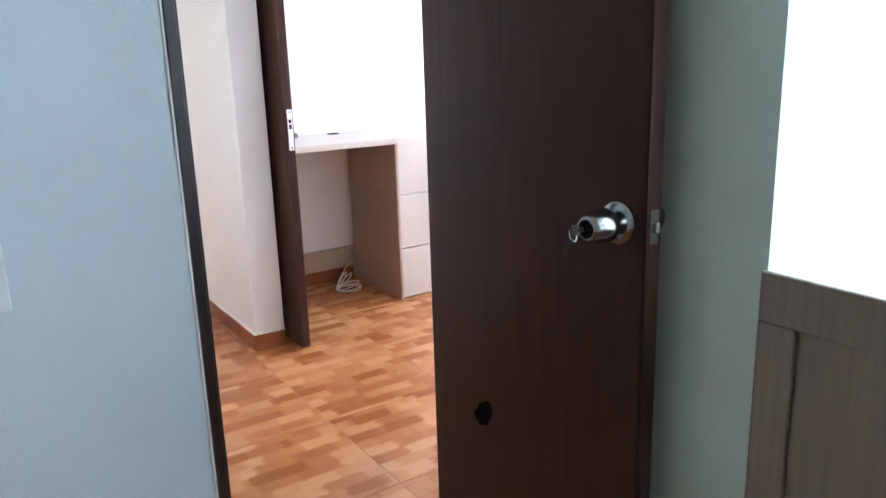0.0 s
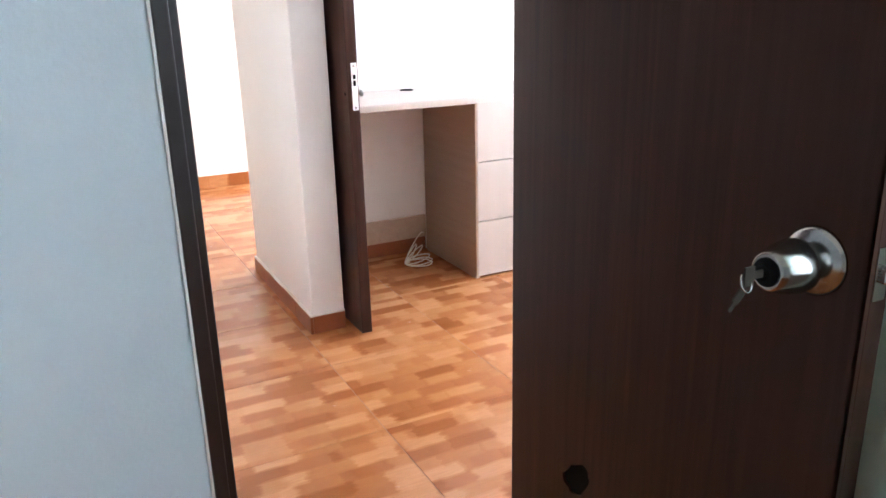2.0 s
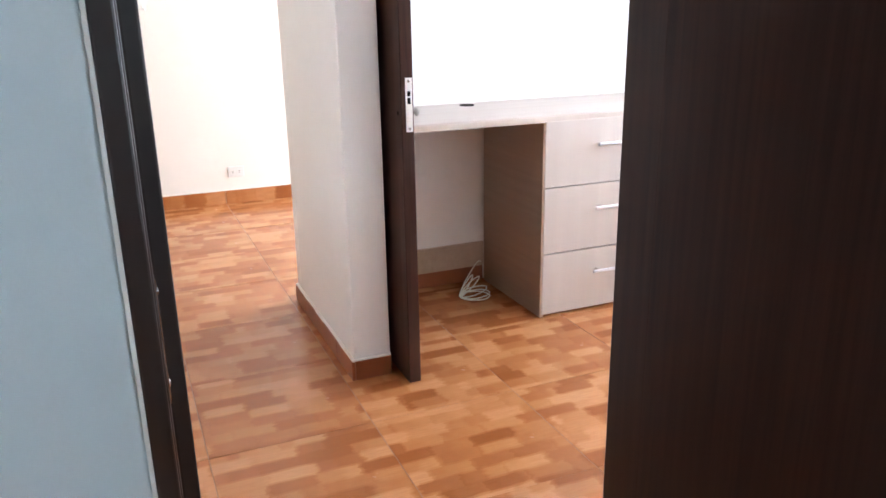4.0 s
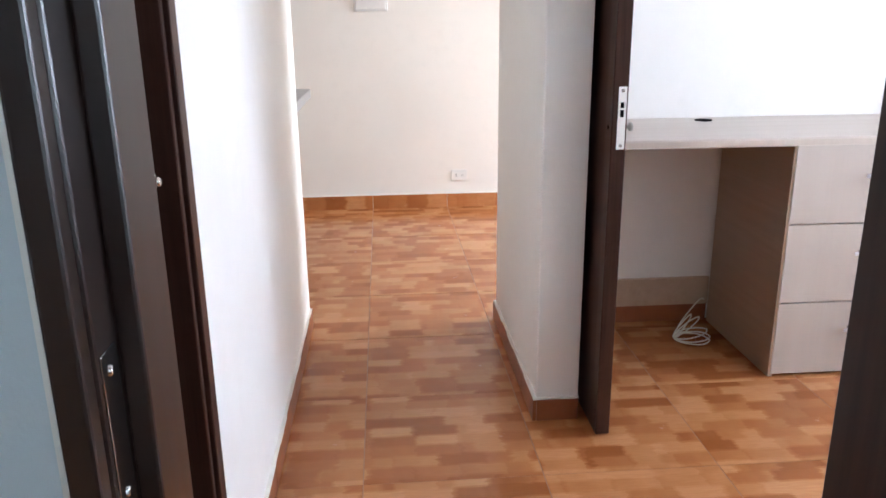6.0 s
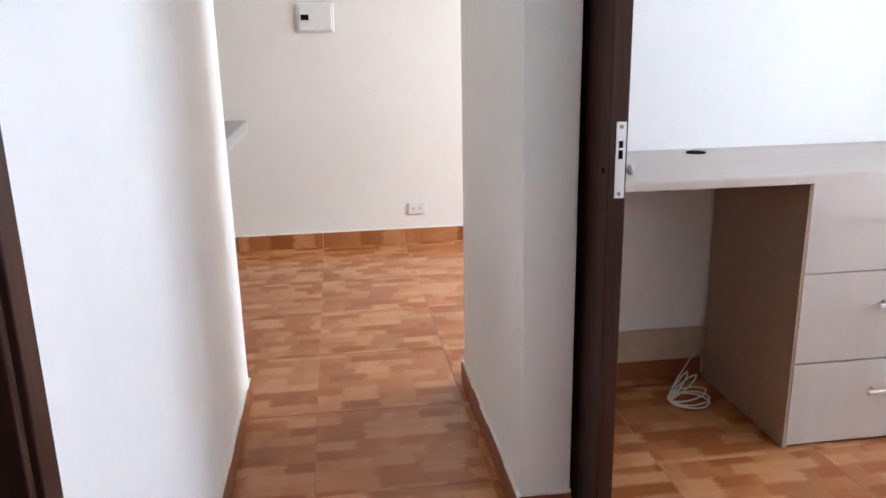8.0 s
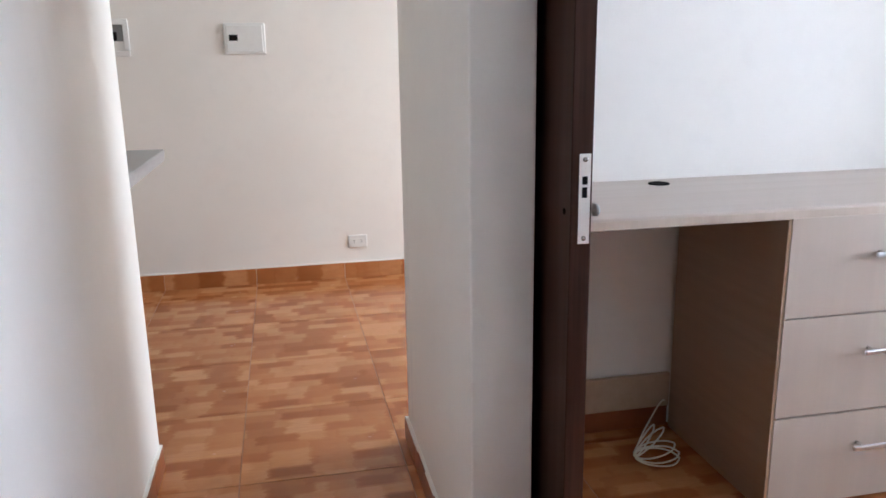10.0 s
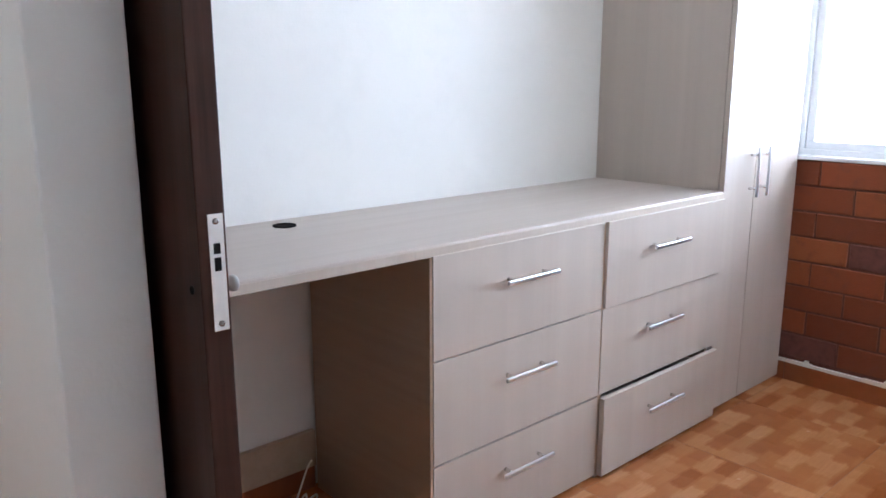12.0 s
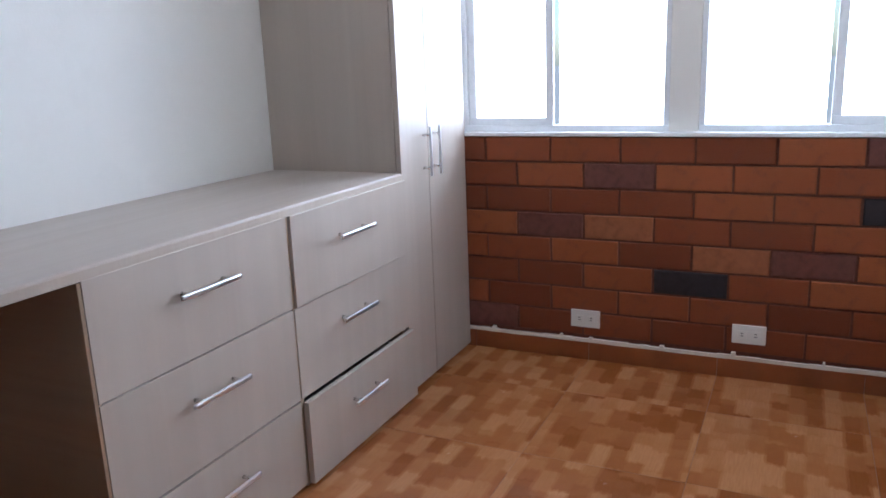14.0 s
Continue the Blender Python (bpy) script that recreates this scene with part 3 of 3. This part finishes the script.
ward = thing("wardrobe", "tall greige laminate wardrobe with two closed doors", "wardrobe")
part("side_panel", boxes((XR, XR + 0.018, FY + 0.024, BACKY, 0, 2.30), bevel=0.001), M_LAM_V, ward)
part("side_panel", boxes((BRX - 0.022, BRX - 0.004, FY + 0.040, BACKY, 0, 2.30), bevel=0.001), M_LAM_V, ward)
part("top_panel", boxes((XR + 0.018, BRX - 0.022, FY + 0.040, BACKY, 2.282, 2.30)), M_LAM_V, ward)
part("base_panel", boxes((XR + 0.018, BRX - 0.022, FY + 0.045, BACKY, 0.0, 0.05)), M_LAM_V, ward)
part("back_panel", boxes((XR + 0.018, BRX - 0.022, BACKY - 0.012, BACKY - 0.002, 0.05, 2.282)), M_LAM_V, ward)
for a, b, hx in ((XR + 0.002, 3.571, 3.535), (3.574, BRX - 0.006, 3.611)):
    d = part("door", boxes((a, b, FY + 0.004, FY + 0.022, 0.012, 2.298), bevel=0.0015), M_LAM_V, ward, "greige laminate wardrobe door")
    bar_handle(d, hx, FY + 0.004, 0.849, 0.172, True)


# ---- small things ----
def wall_plate(name, label, place, turn, w, h, kind):
    """A switch or socket plate; built facing -y and turned."""
    t = thing(name, label, "socket" if kind == "socket" else "switch", "wall sockets" if kind == "socket" else "")
    p = part("plate", boxes((-w / 2, w / 2, -0.008, 0, -h / 2, h / 2), bevel=0.003), M_PLASTIC, t)
    if kind == "socket":
        for s in (-1, 1):
            o = part("outlet", boxes((s * w * 0.2 - 0.015, s * w * 0.2 + 0.015, -0.0095, -0.0078, -0.014, 0.014), bevel=0.001), M_PLASTIC, p)
            for q in (-0.005, 0.005):
                part("slot", boxes((s * w * 0.2 - 0.0045, s * w * 0.2 + 0.0045, -0.0100, -0.0093, q - 0.0012, q + 0.0012)), M_BLACK, p)
    elif kind == "switch":
        part("rocker", boxes((-0.017, 0.017, -0.012, -0.0078, -0.03, 0.03), bevel=0.002), M_PLASTIC, p)
    t.matrix_world = Matrix.Translation(place) @ pose(0, 0, 0, 0, 0, turn)
    return t


wall_plate("wall_socket", "white double socket on the brick wall", (BRX - 0.001, 2.958, 0.168), -90, 0.113, 0.070, "socket")
wall_plate("wall_socket", "white double socket on the brick wall", (BRX - 0.001, 2.369, 0.171), -90, 0.113, 0.070, "socket")
wall_plate("wall_socket", "white socket low on the living room wall", (1.293, FAR, 0.205), 0, 0.100, 0.068, "socket")
wall_plate("light_switch", "pale light switch on the grey wall", (0.275, W1A, 0.855), 0, 0.115, 0.110, "switch")

brk = thing("breaker_box", "white plastic breaker box cover on the wall", "breaker box")
part("cover", boxes((0.668, 0.870, FAR - 0.012, FAR, 1.204, 1.356), bevel=0.004), M_PLASTIC, brk)
part("lid", boxes((0.680, 0.858, FAR - 0.017, FAR - 0.0115, 1.214, 1.346), bevel=0.003), M_PLASTIC, brk)
part("breaker_switch", boxes((0.694, 0.736, FAR - 0.0200, FAR - 0.0165, 1.270, 1.299), bevel=0.001), M_BLACK, brk, "small black breaker switch")

meter = thing("wall_box", "white recessed wall box with a grey inside", "wall box")
part("frame", boxes((0.030, 0.222, FAR - 0.014, FAR, 1.200, 1.228), (0.030, 0.222, FAR - 0.014, FAR, 1.350, 1.378), (0.030, 0.055, FAR - 0.014, FAR, 1.228, 1.350), (0.196, 0.222, FAR - 0.014, FAR, 1.228, 1.350), bevel=0.003), M_PLASTIC, meter)
part("inside", boxes((0.055, 0.196, FAR - 0.004, FAR, 1.272, 1.350)), M_STONE, meter, "grey recessed panel")
part("cover", boxes((0.055, 0.196, FAR - 0.009, FAR, 1.228, 1.271), bevel=0.001), M_PLASTIC, meter, "pale lower cover")
for k in range(6):
    part("module", boxes((0.058 + k * 0.0185, 0.0745 + k * 0.0185, FAR - 0.018, FAR - 0.004, 1.276, 1.312 + 0.004 * (k % 2)), bevel=0.0015), M_BLACK, meter, "dark breaker module")

bar = thing("breakfast_bar", "grey granite breakfast bar fixed to the wall", "counter")
part("slab", boxes((-1.10, 0.487, 4.0625, 4.897, 0.806, 0.848), bevel=0.004), M_STONE, bar)
part("support", boxes((-1.10, -0.98, 4.0625, 4.85, 0.0, 0.806)), M_WHITE, bar, "white plastered support wall")

cable = thing("cable_coil", "loose cream cable coil lying on the tiled floor", "cable")
rng = random.Random(11)
for a, b, tilt, turn in ((0.065, 0.056, 0, -16), (0.067, 0.050, 4, -8), (0.066, 0.043, 12, 2), (0.065, 0.017, 30, 16), (0.058, 0.012, 40, 26)):
    m = pose(1.874, 3.772, 0.006, 0, 0, turn) @ pose(0, 0, 0, 0, -tilt, 0) @ Matrix.Translation((a, 0, 0))
    pts = []
    for k in range(12):
        an = 2 * math.pi * k / 12
        p = m @ Vector((a * math.cos(an), b * math.sin(an), rng.uniform(0, 0.005)))
        pts.append((p.x, p.y, max(p.z, 0.003)))
    tube("loop", pts, 0.0026, M_CABLE, cable, True)
tube("loose_end", [(1.874, 3.772, 0.010), (1.895, 3.795, 0.045), (1.96, 3.85, 0.080), (2.01, 3.90, 0.10), (2.04, 3.925, 0.105), (2.055, 3.945, 0.09)], 0.0026, M_CABLE, cable)


# ---- pieces: skirting, bricks, tiles ----
P = 0.474
GX, GY = 0.741, 2.945


def skirting(axis, fixed, a, b, side, height=SK, thick=0.011):
    """Skirting tiles along a wall face, with a thin line of white caulk on top."""
    base = tagged(new("baseboard"), "orange-brown skirting tiles with a white caulk line", "skirting", "", "structure")
    g0 = GX if axis == "x" else GY
    k = math.floor((a - g0) / P)
    while g0 + k * P < b:
        s, e = max(a, g0 + k * P) + 0.001, min(b, g0 + (k + 1) * P) - 0.001
        k += 1
        if e - s < 0.01:
            continue
        f0, f1 = sorted((fixed, fixed + side * thick))
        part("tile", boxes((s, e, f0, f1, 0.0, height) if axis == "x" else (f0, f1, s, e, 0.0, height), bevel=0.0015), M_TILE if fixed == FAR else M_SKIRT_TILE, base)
    bm = bmesh.new()
    rr = random.Random(int((fixed + a) * 100))
    s = a
    while s < b - 0.001:
        e = min(b, s + rr.uniform(0.05, 0.12))
        f0, f1 = sorted((fixed, fixed + side * (thick + rr.uniform(-0.004, 0.0006))))
        spec = (s, e, f0, f1, height, height + 0.004 + rr.uniform(0, 0.003))
        box(bm, *spec) if axis == "x" else box(bm, f0, f1, s, e, spec[4], spec[5])
        s = e
    part("caulk", bm, M_CAULK, base, "uneven white caulk line")
    return base


skirting("y", CORR, 2.456, 4.050, 1)
skirting("x", 4.050, -1.55, CORR, 1)
skirting("y", PIER0, PIERY - 0.011, BACKB + 0.011, -1)
skirting("x", PIERY, PIER0, PIER1, -1)
skirting("x", FAR, -1.55, 5.2, -1, 0.086)
skirting("x", BACKB, PIER0, 3.95, 1)
skirting("x", BACKY, SX1 + 0.006, XL, -1)
sk = skirting("y", BRX + 0.012, 1.80, FY + 0.02, -1, 0.070, 0.016)
bm = bmesh.new()
rr = random.Random(5)
s = 1.80
while s < FY + 0.01:
    e = min(FY + 0.02, s + rr.uniform(0.03, 0.10))
    box(bm, BRX - 0.005, BRX + 0.012, s, e, 0.0755, 0.0825 + rr.uniform(0, 0.004), 0.001)
    s = e
for y in (3.33, 3.05, 2.93, 2.66, 2.41, 2.12):
    w = rr.uniform(0.008, 0.018)
    box(bm, BRX - 0.007, BRX + 0.012, y, y + w, 0.083, 0.083 + rr.uniform(0.008, 0.016), 0.002)
part("caulk", bm, M_CAULK, sk, "thick uneven white mortar line")

# brick facing under the window
bricks = bpy.data.objects["wall_brick_lower"]
BW, BH, BZ = 0.2615, 0.0965, 0.868
JOINT = 0.0075
special = {(1, 3): M_BRICK_PURPLE, (5, 2): M_BRICK_DARK, (4, 0): M_BRICK_PURPLE, (3, 3): M_BRICK_ORANGE, (4, 1): M_BRICK_ORANGE, (0, -1): M_BRICK_PURPLE, (2, -1): M_BRICK_DARK, (3, 4): M_BRICK_PURPLE, (7, 5): M_BRICK_PURPLE}
meshes = {}


def brick_mesh(w, h, mat, seed):
    key = (round(w, 3), round(h, 3), mat.name, seed)
    if key not in meshes:
        bm = boxes((-0.006, 0.016, -w / 2, w / 2, -h / 2, h / 2))
        r = random.Random(seed)
        for v in bm.verts:
            if v.co.x < 0:
                v.co += Vector((r.uniform(-0.002, 0.003), r.uniform(-0.002, 0.002), r.uniform(-0.0018, 0.0018)))
        bmesh.ops.bevel(bm, geom=[e for e in bm.edges if all(v.co.x < 0.004 for v in e.verts)], offset=0.003, segments=1, affect="EDGES")
        meshes[key] = finish(bm, "brick", mat)
    return meshes[key]


rng = random.Random(3)
for row in range(9):
    z1 = BZ - row * BH
    z0 = max(z1 - BH, 0.086)
    if z1 - z0 < 0.02:
        continue
    y0 = 2.312 if row % 2 == 0 else 2.185
    for k in range(-2, 6):
        a, b = y0 + (k - 1) * BW, y0 + k * BW
        a, b = max(a, 1.80), min(b, BACKY - 0.01)
        if b - a < 0.03:
            continue
        mat = special.get((row, k), M_BRICK)
        ob = new("brick", brick_mesh(b - a - JOINT, z1 - z0 - JOINT, mat, rng.randrange(4)))
        ob.parent = bricks
        ob.location = (BRX + 0.006 + rng.uniform(-0.0015, 0.0015), (a + b) / 2, (z0 + z1) / 2)

# floor tiles
floor = bpy.data.objects["floor"]


def tile_mesh(w, d):
    key = (round(w, 3), round(d, 3))
    if key not in meshes:
        meshes[key] = finish(boxes((-w / 2, w / 2, -d / 2, d / 2, -0.0028, 0.0), bevel=0.0007), "tile", M_TILE)
    return meshes[key]


rng = random.Random(8)
for i in range(-6, 10):
    for j in range(-10, 8):
        x0, y0 = GX + i * P, GY + j * P
        x1, y1 = min(x0 + P, 4.04 if y0 + P / 2 < BACKY else 5.2), min(y0 + P, FAR)
        x0, y0 = max(x0, -1.6), max(y0, -1.5)
        if x1 - x0 < 0.03 or y1 - y0 < 0.03 or (y1 < 1.6 and x0 > 1.3):
            continue
        ob = new("tile", tile_mesh(x1 - x0 - 0.0026, y1 - y0 - 0.0016))
        ob.parent = floor
        ob.location = ((x0 + x1) / 2, (y0 + y1) / 2, rng.uniform(-0.0004, 0.0002))
